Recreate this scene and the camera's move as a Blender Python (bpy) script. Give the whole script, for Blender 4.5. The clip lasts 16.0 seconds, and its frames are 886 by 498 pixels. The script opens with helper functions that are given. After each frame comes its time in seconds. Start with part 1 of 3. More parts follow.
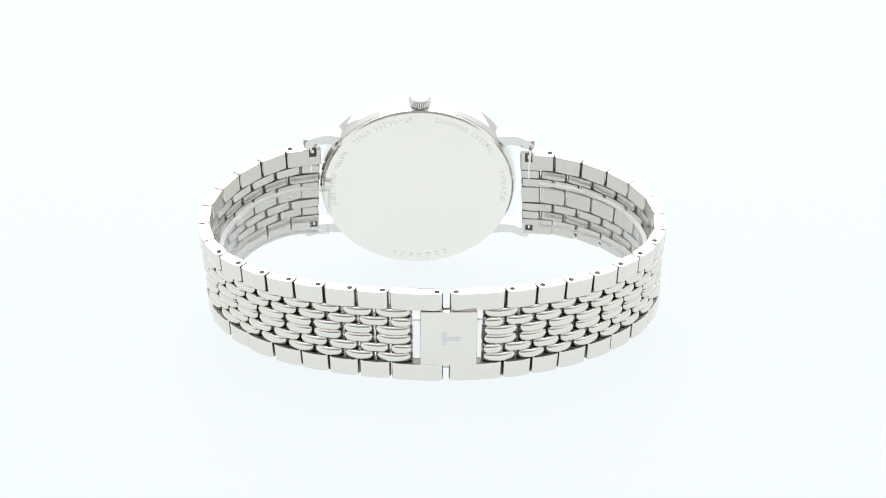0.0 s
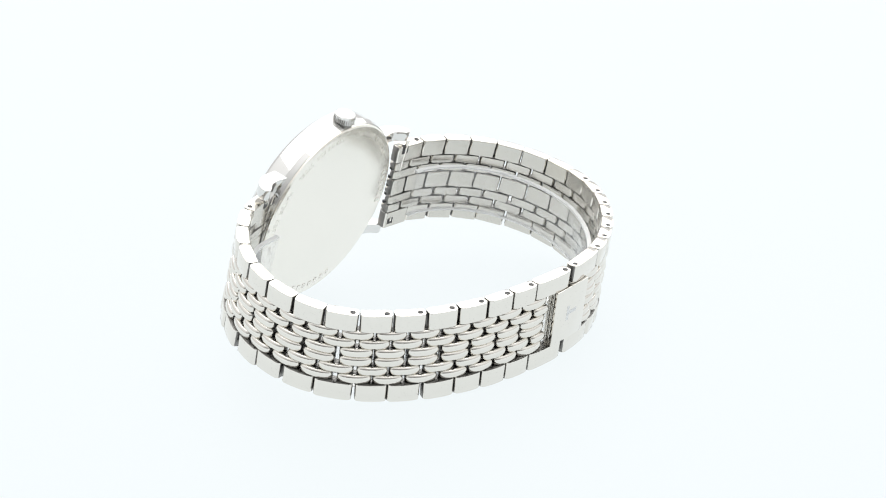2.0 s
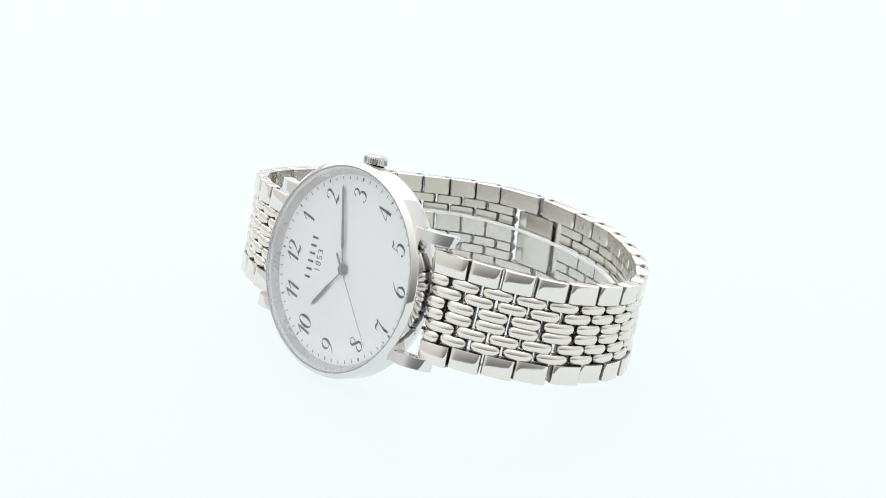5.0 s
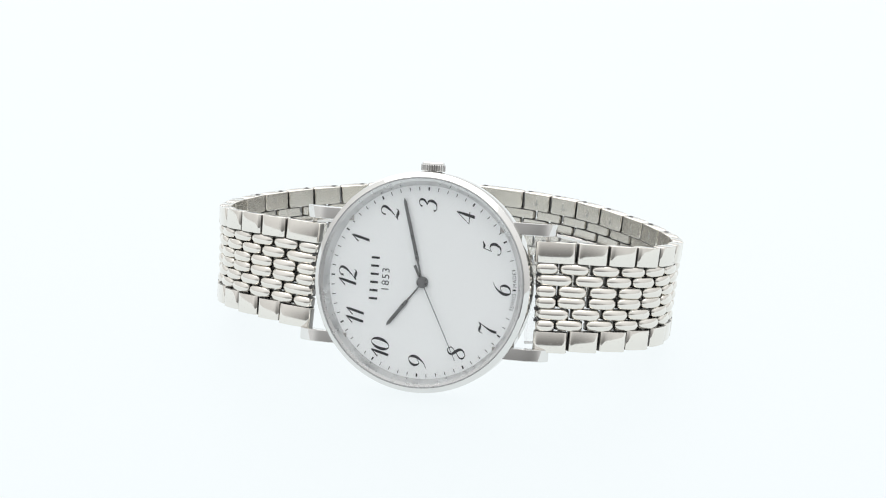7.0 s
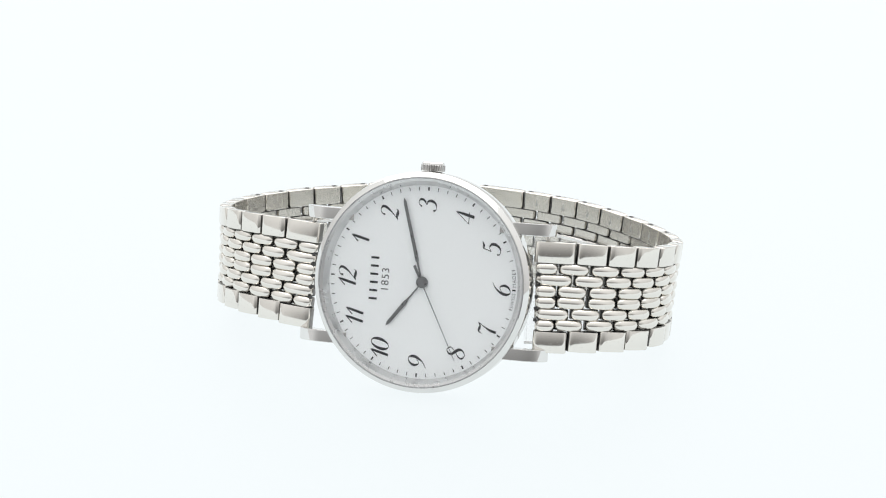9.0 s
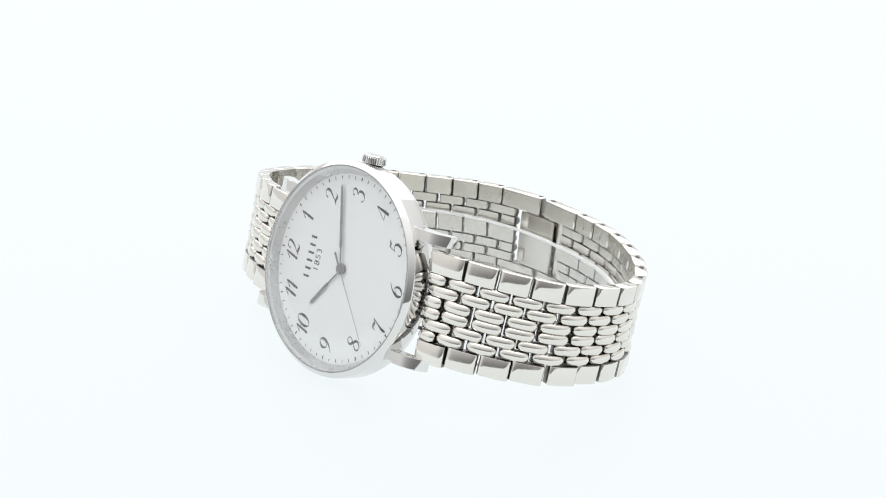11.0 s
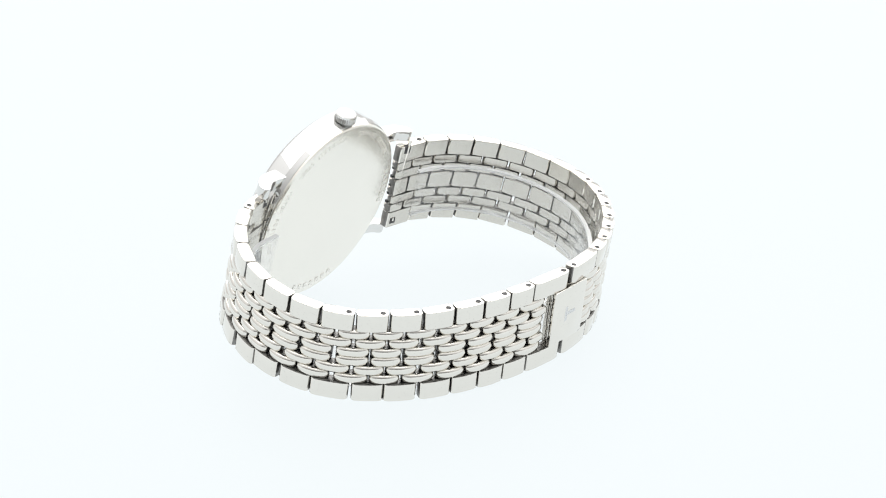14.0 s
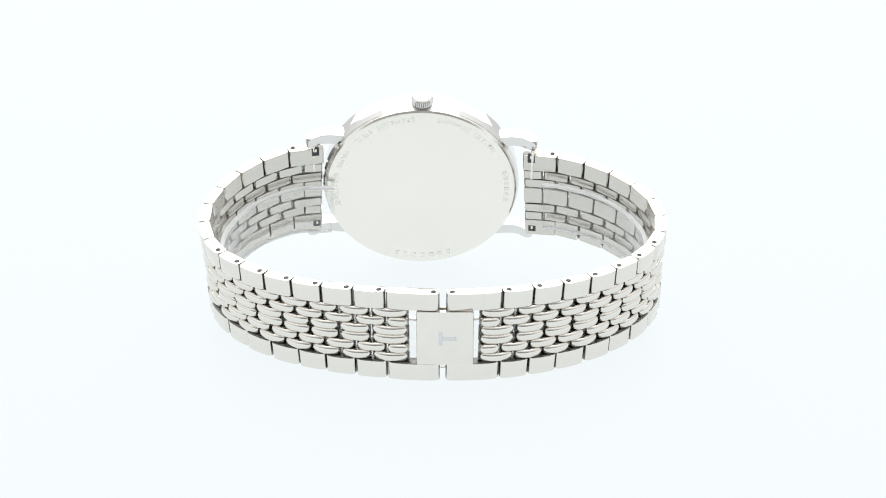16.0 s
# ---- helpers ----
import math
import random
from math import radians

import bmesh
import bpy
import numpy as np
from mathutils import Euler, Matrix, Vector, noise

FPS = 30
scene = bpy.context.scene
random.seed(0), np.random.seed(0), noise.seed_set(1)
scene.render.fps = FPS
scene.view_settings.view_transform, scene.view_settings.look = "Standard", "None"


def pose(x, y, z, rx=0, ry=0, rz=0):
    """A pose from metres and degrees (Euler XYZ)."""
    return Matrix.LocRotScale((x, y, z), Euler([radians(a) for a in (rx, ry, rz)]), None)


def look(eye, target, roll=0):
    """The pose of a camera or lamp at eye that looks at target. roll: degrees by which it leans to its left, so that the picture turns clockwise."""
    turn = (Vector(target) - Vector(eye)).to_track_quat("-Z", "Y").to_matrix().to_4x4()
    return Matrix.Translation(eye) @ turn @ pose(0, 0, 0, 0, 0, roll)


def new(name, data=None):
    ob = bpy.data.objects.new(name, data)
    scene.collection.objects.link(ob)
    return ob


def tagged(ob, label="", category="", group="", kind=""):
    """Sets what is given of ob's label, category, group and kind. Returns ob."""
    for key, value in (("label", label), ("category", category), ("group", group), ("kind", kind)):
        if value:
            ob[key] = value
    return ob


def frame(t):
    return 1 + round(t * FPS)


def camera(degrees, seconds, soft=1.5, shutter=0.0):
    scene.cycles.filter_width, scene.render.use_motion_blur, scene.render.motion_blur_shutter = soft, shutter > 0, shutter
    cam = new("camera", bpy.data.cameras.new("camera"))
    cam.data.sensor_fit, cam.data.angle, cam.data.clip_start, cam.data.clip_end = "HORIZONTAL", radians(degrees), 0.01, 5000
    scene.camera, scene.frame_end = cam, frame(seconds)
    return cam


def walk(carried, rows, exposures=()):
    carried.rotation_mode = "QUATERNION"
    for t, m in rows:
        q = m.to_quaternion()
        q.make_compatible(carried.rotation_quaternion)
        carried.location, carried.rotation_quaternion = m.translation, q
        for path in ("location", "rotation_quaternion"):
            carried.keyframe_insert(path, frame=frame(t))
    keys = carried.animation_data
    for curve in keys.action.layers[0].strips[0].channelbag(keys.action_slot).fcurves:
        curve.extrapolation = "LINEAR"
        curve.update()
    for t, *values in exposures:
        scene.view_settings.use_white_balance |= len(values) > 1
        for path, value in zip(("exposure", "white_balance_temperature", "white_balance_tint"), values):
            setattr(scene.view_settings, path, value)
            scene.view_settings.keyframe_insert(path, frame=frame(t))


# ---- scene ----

# Lengths below are written in millimetres and scaled to metres on meshing.
MM = 0.001
GROUND = -159.3          # the table top in the fitted axes

# ---------------------------------------------------------------- camera
cam = camera(23.4, 16.0, soft=1.1)
EYE = Vector((0.0, -0.3685, -GROUND * MM))
PITCH, YAW = radians(21.427), radians(0.045)
AIM = EYE + Vector((math.sin(YAW) * math.cos(PITCH), math.cos(YAW) * math.cos(PITCH), -math.sin(PITCH)))
walk(cam, [(0.0, look(EYE, AIM, 0.243)), (16.0, look(EYE, AIM, 0.243))])

# ---------------------------------------------------------------- light
world = bpy.data.worlds.new("light_tent")
scene.world = world
world.use_nodes = True
wn, wl = world.node_tree.nodes, world.node_tree.links
# white tent: dim round the horizon, brighter towards the top
wco, wsep, wpow, wmap = (wn.new(k) for k in ("ShaderNodeTexCoord", "ShaderNodeSeparateXYZ", "ShaderNodeMath", "ShaderNodeMapRange"))
wpow.operation, wpow.use_clamp = "POWER", True
wpow.inputs[1].default_value = 1.4
wmap.inputs["To Max"].default_value = 1.32
# the tent is open on the camera's side, so its wall falls off towards it
wside = wn.new("ShaderNodeMapRange")
wside.interpolation_type = "SMOOTHSTEP"
wside.inputs["From Min"].default_value, wside.inputs["From Max"].default_value = -1.0, -0.35
wside.inputs["To Min"].default_value, wside.inputs["To Max"].default_value = 0.20, 0.76
wl.new(wsep.outputs["Y"], wside.inputs["Value"])
wl.new(wside.outputs[0], wmap.inputs["To Min"])
wl.new(wco.outputs["Generated"], wsep.inputs[0])
wl.new(wsep.outputs["Z"], wpow.inputs[0])
wl.new(wpow.outputs[0], wmap.inputs["Value"])
wl.new(wmap.outputs[0], wn["Background"].inputs["Strength"])
wn["Background"].inputs["Color"].default_value = (1.0, 1.0, 0.995, 1)


def softbox(name, eye, target, w, h, watts):
    lamp = bpy.data.lights.new(name, "AREA")
    lamp.shape, lamp.size, lamp.size_y, lamp.energy = "RECTANGLE", w, h, watts
    ob = new(name, lamp)
    ob.matrix_world = look(eye, target)
    return ob


softbox("softbox_top", (0.0, 0.15, 0.9), (0, 0, 0), 1.25, 1.25, 5.3)
softbox("softbox_back", (0.0, 1.3, 0.85), (0, 0, 0.0), 2.2, 1.1, 8.0)


# ---------------------------------------------------------------- materials
def material(name):
    m = bpy.data.materials.new(name)
    m.use_nodes = True
    return m, m.node_tree.nodes, m.node_tree.links, m.node_tree.nodes["Principled BSDF"]


def steel(name, colour, rough, scratch=0.02, stretch=(1, 1, 1), scale=900.0, vary=0.03, mottle=0.25):
    """Stainless steel with a fine grain and soft smears of wear."""
    m, n, l, b = material(name)
    b.inputs["Metallic"].default_value = 1.0
    co = n.new("ShaderNodeTexCoord")
    mp = n.new("ShaderNodeMapping")
    mp.inputs["Scale"].default_value = stretch
    l.new(co.outputs["Object"], mp.inputs["Vector"])
    fine, wide = n.new("ShaderNodeTexNoise"), n.new("ShaderNodeTexNoise")
    fine.inputs["Scale"].default_value, wide.inputs["Scale"].default_value = scale, 120.0
    fine.inputs["Detail"].default_value = 4
    l.new(mp.outputs[0], fine.inputs["Vector"])
    l.new(co.outputs["Object"], wide.inputs["Vector"])
    mix = n.new("ShaderNodeMath")
    mix.operation = "ADD"
    l.new(fine.outputs["Fac"], mix.inputs[0])
    l.new(wide.outputs["Fac"], mix.inputs[1])
    mr = n.new("ShaderNodeMapRange")
    mr.inputs["From Min"].default_value, mr.inputs["From Max"].default_value = 0.6, 1.4
    mr.inputs["To Min"].default_value, mr.inputs["To Max"].default_value = rough * (1 - mottle), rough * (1 + mottle)
    l.new(mix.outputs[0], mr.inputs["Value"])
    l.new(mr.outputs[0], b.inputs["Roughness"])
    rp = n.new("ShaderNodeValToRGB")
    rp.color_ramp.elements[0].position, rp.color_ramp.elements[1].position = 0.3, 0.7
    rp.color_ramp.elements[0].color = (*[c * (1 - vary) for c in colour], 1)
    rp.color_ramp.elements[1].color = (*[min(1, c * (1 + vary)) for c in colour], 1)
    l.new(wide.outputs["Fac"], rp.inputs[0])
    l.new(rp.outputs[0], b.inputs["Base Color"])
    bp = n.new("ShaderNodeBump")
    bp.inputs["Strength"].default_value, bp.inputs["Distance"].default_value = scratch, 0.0001
    l.new(fine.outputs["Fac"], bp.inputs["Height"])
    l.new(bp.outputs[0], b.inputs["Normal"])
    return m


def plain(name, colour, rough, metal=0.0, grain=0.04, scale=400.0):
    m, n, l, b = material(name)
    b.inputs["Metallic"].default_value, b.inputs["Roughness"].default_value = metal, rough
    co, tx, rp = n.new("ShaderNodeTexCoord"), n.new("ShaderNodeTexNoise"), n.new("ShaderNodeValToRGB")
    tx.inputs["Scale"].default_value, tx.inputs["Detail"].default_value = scale, 3
    rp.color_ramp.elements[0].color = (*[c * (1 - grain) for c in colour], 1)
    rp.color_ramp.elements[1].color = (*[min(1, c * (1 + grain)) for c in colour], 1)
    l.new(co.outputs["Object"], tx.inputs["Vector"])
    l.new(tx.outputs["Fac"], rp.inputs[0])
    l.new(rp.outputs[0], b.inputs["Base Color"])
    return m


def clear(name, gloss, power, rough, tint=(1, 1, 1), haze=0.0, fall=0.85):
    """Thin clear sheet: straight through, with a Fresnel gloss."""
    m, n, l, b = material(name)
    n.remove(b)
    out = n["Material Output"]
    tr, gl, fr, mx = n.new("ShaderNodeBsdfTransparent"), n.new("ShaderNodeBsdfGlossy"), n.new("ShaderNodeLayerWeight"), n.new("ShaderNodeMixShader")
    tr.inputs[0].default_value = (*tint, 1)
    gl.inputs["Roughness"].default_value, fr.inputs["Blend"].default_value = rough, 0.5
    up, low = n.new("ShaderNodeMath"), n.new("ShaderNodeMath")
    up.operation, low.operation = "POWER", "MULTIPLY_ADD"
    up.inputs[1].default_value, low.inputs[1].default_value, low.inputs[2].default_value = power, fall, gloss
    low.use_clamp = True
    if haze:
        df, hz = n.new("ShaderNodeBsdfDiffuse"), n.new("ShaderNodeMixShader")
        df.inputs["Color"].default_value, hz.inputs[0].default_value = (0.95, 0.95, 0.95, 1), haze
        l.new(tr.outputs[0], hz.inputs[1])
        l.new(df.outputs[0], hz.inputs[2])
    l.new(fr.outputs["Facing"], up.inputs[0])
    l.new(up.outputs[0], low.inputs[0])
    l.new(low.outputs[0], mx.inputs[0])
    l.new(hz.outputs[0] if haze else tr.outputs[0], mx.inputs[1])
    l.new(gl.outputs[0], mx.inputs[2])
    l.new(mx.outputs[0], out.inputs["Surface"])
    return m


POLISHED = steel("polished_steel", (0.76, 0.755, 0.74), 0.045, 0.004)
LINK = steel("link_steel", (0.815, 0.79, 0.74), 0.05, 0.004)
SIDE_LINK = steel("side_link_steel", (0.815, 0.79, 0.74), 0.10, 0.005, vary=0.015)
SATIN = steel("satin_steel", (0.70, 0.70, 0.70), 0.30, 0.012)
GASKET = plain("grey_gasket", (0.36, 0.365, 0.37), 0.45)
BACK = steel("brushed_caseback", (0.92, 0.895, 0.835), 0.2, 0.008, vary=0.01)
ENGRAVED = steel("engraved_steel", (0.88, 0.86, 0.81), 0.42)
ETCHED = steel("etched_mark", (0.50, 0.49, 0.47), 0.40)
# darkened steel: the shade of gaps and grooves is put into its colour
SIDE = steel("shaded_gap_steel", (0.25, 0.246, 0.237), 0.42, 0.05)
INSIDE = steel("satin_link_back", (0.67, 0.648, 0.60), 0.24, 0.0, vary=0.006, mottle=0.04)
DARK = steel("blued_grey_hand", (0.25, 0.255, 0.26), 0.30)
INK = plain("dial_ink", (0.035, 0.036, 0.040), 0.45)
# near-black in place of shade in holes and slots, and of dark reflections
DARK_FILL = plain("dark_fill", (0.05, 0.05, 0.05), 0.5)
DIAL = plain("silvered_dial", (0.92, 0.94, 0.947), 0.42, 0.0, 0.010, 2500.0)
CRYSTAL = clear("sapphire_crystal", 0.02, 1.85, 0.10, fall=1.6)
PLASTIC = clear("clear_plastic", 0.02, 3.8, 0.06, (1.0, 1.0, 1.0), 0.03)
FROST = plain("frosted_plastic_edge", (0.92, 0.93, 0.93), 0.2)
FROST.node_tree.nodes["Principled BSDF"].inputs["Transmission Weight"].default_value = 0.35
# added glow keeps the white sheet free of shadows; no lamp lies beneath
TABLE = plain("glowing_white_sheet", (0.03, 0.03, 0.03), 0.6, 0.0, 0.01, 14.0)
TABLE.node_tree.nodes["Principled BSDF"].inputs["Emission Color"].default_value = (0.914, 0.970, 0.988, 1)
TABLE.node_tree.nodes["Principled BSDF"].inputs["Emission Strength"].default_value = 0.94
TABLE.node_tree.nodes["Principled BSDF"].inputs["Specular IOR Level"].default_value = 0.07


# ---------------------------------------------------------------- mesh helpers
def mesh_of(name, bm, mat, smooth=40):
    bm.normal_update()
    bmesh.ops.scale(bm, vec=(MM, MM, MM), verts=bm.verts)
    me = bpy.data.meshes.new(name)
    for f in bm.faces:
        f.smooth = True
    for e in bm.edges:
        if len(e.link_faces) == 2 and e.calc_face_angle(0) > radians(smooth):
            e.smooth = False
    bm.to_mesh(me)
    bm.free()
    for one in mat if isinstance(mat, tuple) else (mat,):
        me.materials.append(one)
    return me


def part(name, bm, mat, parent, label="", at=None, smooth=40):
    """Links a bmesh (or a ready mesh) as one object under parent; at: its pose in millimetres."""
    me = bm if isinstance(bm, bpy.types.Mesh) else mesh_of(name, bm, mat, smooth)
    ob = new(name, me)
    ob.parent = parent
    if at is not None:
        ob.matrix_basis = metres(at)
    return tagged(ob, label)


def metres(m):
    m = m.copy()
    m.translation *= MM
    return m


def axes(origin, x, y, z):
    m = Matrix.Identity(4)
    for i, v in enumerate((x, y, z, origin)):
        for j in range(3):
            m[j][i] = v[j]
    return m


def lathe(profile, segs=128, bm=None, closed=False):
    """Turns (height, radius) pairs round z; radius 0 closes the end."""
    bm = bm or bmesh.new()
    rings = []
    for h, r in profile:
        if r <= 1e-6:
            rings.append([bm.verts.new((0, 0, h))] * segs)
        else:
            rings.append([bm.verts.new((r * math.cos(2 * math.pi * i / segs), r * math.sin(2 * math.pi * i / segs), h)) for i in range(segs)])
    pairs = list(zip(rings, rings[1:]))
    if closed:
        pairs.append((rings[-1], rings[0]))
    for a, b in pairs:
        for i in range(segs):
            j = (i + 1) % segs
            vs = []
            for v in (a[i], a[j], b[j], b[i]):
                if v not in vs:
                    vs.append(v)
            if len(vs) > 2:
                bm.faces.new(vs)
    bmesh.ops.recalc_face_normals(bm, faces=bm.faces)
    return bm


def prism(outline, z0, z1, bevel=0.0, segs=2, bm=None):
    """Extrudes an outline (x, y) from z0 to z1 and rounds its edges."""
    bm = bm or bmesh.new()
    lo = [bm.verts.new((x, y, z0)) for x, y in outline]
    hi = [bm.verts.new((x, y, z1)) for x, y in outline]
    fs = [bm.faces.new(lo[::-1]), bm.faces.new(hi)]
    for i in range(len(lo)):
        j = (i + 1) % len(lo)
        fs.append(bm.faces.new((lo[i], lo[j], hi[j], hi[i])))
    bmesh.ops.recalc_face_normals(bm, faces=fs)
    if bevel:
        es = list({e for f in fs for e in f.edges})
        bmesh.ops.bevel(bm, geom=es, offset=bevel, segments=segs, profile=0.5, affect="EDGES", clamp_overlap=True)
    return bm


def box(x0, x1, y0, y1, z0, z1, bevel=0.0, bm=None):
    return prism([(x0, y0), (x1, y0), (x1, y1), (x0, y1)], z0, z1, bevel, 2, bm)


def lettering(text, size, shear=0.0, spacing=1.0, thin=0.0, depth=0.02, squeeze=1.0):
    """Writing as a thin raised mesh, centred on its origin, in the xy plane."""
    cu = bpy.data.curves.new("text", "FONT")
    cu.body, cu.size, cu.shear, cu.space_character = text, size * MM, shear, spacing
    cu.align_x, cu.align_y, cu.extrude, cu.offset = "CENTER", "CENTER", depth * MM, thin * MM
    cu.resolution_u = 6
    ob = bpy.data.objects.new("text", cu)
    scene.collection.objects.link(ob)
    me = bpy.data.meshes.new_from_object(ob.evaluated_get(bpy.context.evaluated_depsgraph_get()))
    bpy.data.objects.remove(ob)
    bpy.data.curves.remove(cu)
    xs = [v.co.x for v in me.vertices]
    ys = [v.co.y for v in me.vertices]
    mx, my = (min(xs) + max(xs)) / 2, (min(ys) + max(ys)) / 2
    for v in me.vertices:
        v.co.x, v.co.y = (v.co.x - mx) * squeeze, v.co.y - my
    return me


def inked(me, mat):
    me.materials.clear()
    me.materials.append(mat)
    return me


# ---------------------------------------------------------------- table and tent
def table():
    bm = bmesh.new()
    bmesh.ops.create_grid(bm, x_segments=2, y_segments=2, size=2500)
    # the sheet glows by its material alone
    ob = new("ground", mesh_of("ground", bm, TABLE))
    tagged(ob, "seamless white ground sheet with an added glow", "ground", kind="structure")


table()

# ---------------------------------------------------------------- the watch
watch = tagged(new("wristwatch"), "steel wristwatch with white dial and link bracelet standing on edge", "wristwatch")

# case axes: x to twelve, y to nine, z out of the dial
TILT, SPIN = radians(18.0), radians(0.8)
DIAL_AT = Vector((-4.7, 27.6, -139.9 - GROUND))
n_dir = Vector((0, math.cos(TILT), math.sin(TILT)))
x_dir = Vector((math.cos(SPIN), 0.0, -math.sin(SPIN)))
x_dir = (x_dir - n_dir * x_dir.dot(n_dir)).normalized()
SWING = Matrix.Rotation(radians(1.8), 3, "Z")
n_dir, x_dir = SWING @ n_dir, SWING @ x_dir
CASE = axes(DIAL_AT, x_dir, n_dir.cross(x_dir), n_dir)


def on_dial(r, hour, z=0.0):
    a = radians(30 * hour)
    return Vector((r * math.cos(a), -r * math.sin(a), z))


def build_case():
    case = part("case", lathe([(1.0, 18.0), (1.4, 18.08), (1.5, 18.16), (1.46, 18.26), (0.85, 18.92), (0.7, 19.04), (0.45, 19.1), (-2.7, 19.08), (-2.82, 19.04),
                               (-3.83, 18.7), (-3.85, 18.64), (-3.85, 17.6), (-0.9, 17.3), (-0.9, 17.6)], 160, closed=True),
                POLISHED, watch, "polished round steel case", CASE, 15)
    part("caseback", lathe([(-3.87, 18.6), (-4.15, 18.52), (-4.38, 18.18), (-4.4, 18.05), (-4.4, 0)], 160), BACK, watch, "satin steel caseback with engraved lettering", CASE, 15)
    part("rehaut", lathe([(-0.48, 16.75), (0.95, 17.5), (1.1, 18.02)], 160), SATIN, watch, "satin grey inner ring", CASE)
    part("gasket", lathe([(1.38, 17.93), (1.53, 17.97), (1.53, 18.1), (1.38, 18.14)], 160), GASKET, watch, "thin dark seal round the crystal", CASE)
    cr = part("crystal", lathe([(1.1, 17.98), (1.5, 17.95), (1.58, 17.6), (1.66, 12), (1.7, 0)], 128), CRYSTAL, watch, "clear domed crystal", CASE, 60)
    cr.visible_shadow = False
    # lugs: bent bars, thick at the case and thin at the tip
    knots = [(13.0, -0.2), (16.6, -0.2), (18.9, -0.35), (20.6, -1.1), (21.7, -2.1), (22.25, -3.1), (22.15, -4.0), (21.6, -4.35), (20.9, -4.3),
             (20.2, -3.85), (19.4, -3.3), (18.4, -3.0), (17.2, -2.95), (15.5, -3.15), (13.0, -3.2)]
    side = []
    for i in range(len(knots)):
        p0, p1, p2, p3 = (Vector(knots[(i + d) % len(knots)]) for d in (-1, 0, 1, 2))
        steps = 4 if 1 <= i < 13 else 1
        for k in range(steps):
            t = k / steps
            side.append(tuple(0.5 * ((2 * p1) + (p2 - p0) * t + (2 * p0 - 5 * p1 + 4 * p2 - p3) * t * t + (3 * p1 - p0 - 3 * p2 + p3) * t ** 3)))
    for sx in (1, -1):
        for sy in (1, -1):
            bm = prism(side, -1.05, 1.05)
            rim = [e for e in bm.edges if abs(e.verts[0].co.z - e.verts[1].co.z) < 1e-6]
            bmesh.ops.bevel(bm, geom=rim, offset=0.14, segments=2, profile=0.5, affect="EDGES", clamp_overlap=True)
            m = Matrix(((sx, 0, 0, 0), (0, 0, sx * -1.0, 10.95 if sy > 0 else -10.6), (0, 1, 0, 0), (0, 0, 0, 1)))
            bmesh.ops.transform(bm, matrix=m, verts=bm.verts)
            bmesh.ops.recalc_face_normals(bm, faces=bm.faces)
            lug = part("lug", bm, POLISHED, case, "", None, 42)
            lug.modifiers.new("even_normals", "WEIGHTED_NORMAL").keep_sharp = True
    # spring bars between the lugs
    for sx in (1, -1):
        bm = bmesh.new()
        bmesh.ops.create_cone(bm, cap_ends=True, segments=16, radius1=0.38, radius2=0.38, depth=20, matrix=Matrix.Translation((21.4, 0, -4.7) if sx > 0 else (-20.8, 0, -3.4)) @ pose(0, 0, 0, 90, 0, 0))
        part("spring_bar", bm, LINK, case)
    # crown with knurled rim; groove floors are coloured dark in place of shade
    bm = bmesh.new()
    teeth, rings = 30, []
    for h, r, k in ((0, 1.2, 0), (1.0, 1.2, 0), (1.0, 1.9, 0), (1.1, 2.12, 1), (2.05, 2.12, 1), (2.12, 2.02, 0), (2.4, 1.96, 0), (2.58, 1.75, 0), (2.66, 1.2, 0), (2.68, 0.6, 0)):
        rings.append([bm.verts.new(((r - (0.2 if k and i % 4 < 2 else 0)) * math.cos(2 * math.pi * i / (teeth * 4)),
                                    (r - (0.2 if k and i % 4 < 2 else 0)) * math.sin(2 * math.pi * i / (teeth * 4)), h)) for i in range(teeth * 4)])
    for a, b in zip(rings, rings[1:]):
        for i in range(len(a)):
            j = (i + 1) % len(a)
            f = bm.faces.new((a[i], a[j], b[j], b[i]))
            f.material_index = 1 if a is rings[3] and i % 4 == 0 else 0
    bm.faces.new(rings[-1])
    bmesh.ops.recalc_face_normals(bm, faces=bm.faces)
    crown = part("crown", bm, (POLISHED, SIDE), watch, "fluted steel winding crown", CASE @ Matrix.Translation((0, -18.15, -2.35)) @ pose(0, 0, 0, 90, 0, 0), 30)
    # the tube's dark colour stands for the shaded gap below the crown
    part("crown_tube", lathe([(0.0, 1.7), (0.86, 1.7), (0.94, 1.55), (0.94, 1.1)], 32), SIDE, crown, "steel tube under the crown, darkened for the gap's shade")
    return case


case = build_case()


def back_letter(radius, phi, sense):
    """Pose of a letter on the caseback; phi from three o'clock, clockwise seen from behind."""
    a = radians(phi)
    out = Vector((math.sin(a), -math.cos(a), 0))
    along = Vector((math.cos(a), math.sin(a), 0))
    return axes(out * radius + Vector((0, 0, -4.42)), along * sense, out * sense, Vector((0, 0, -1)))


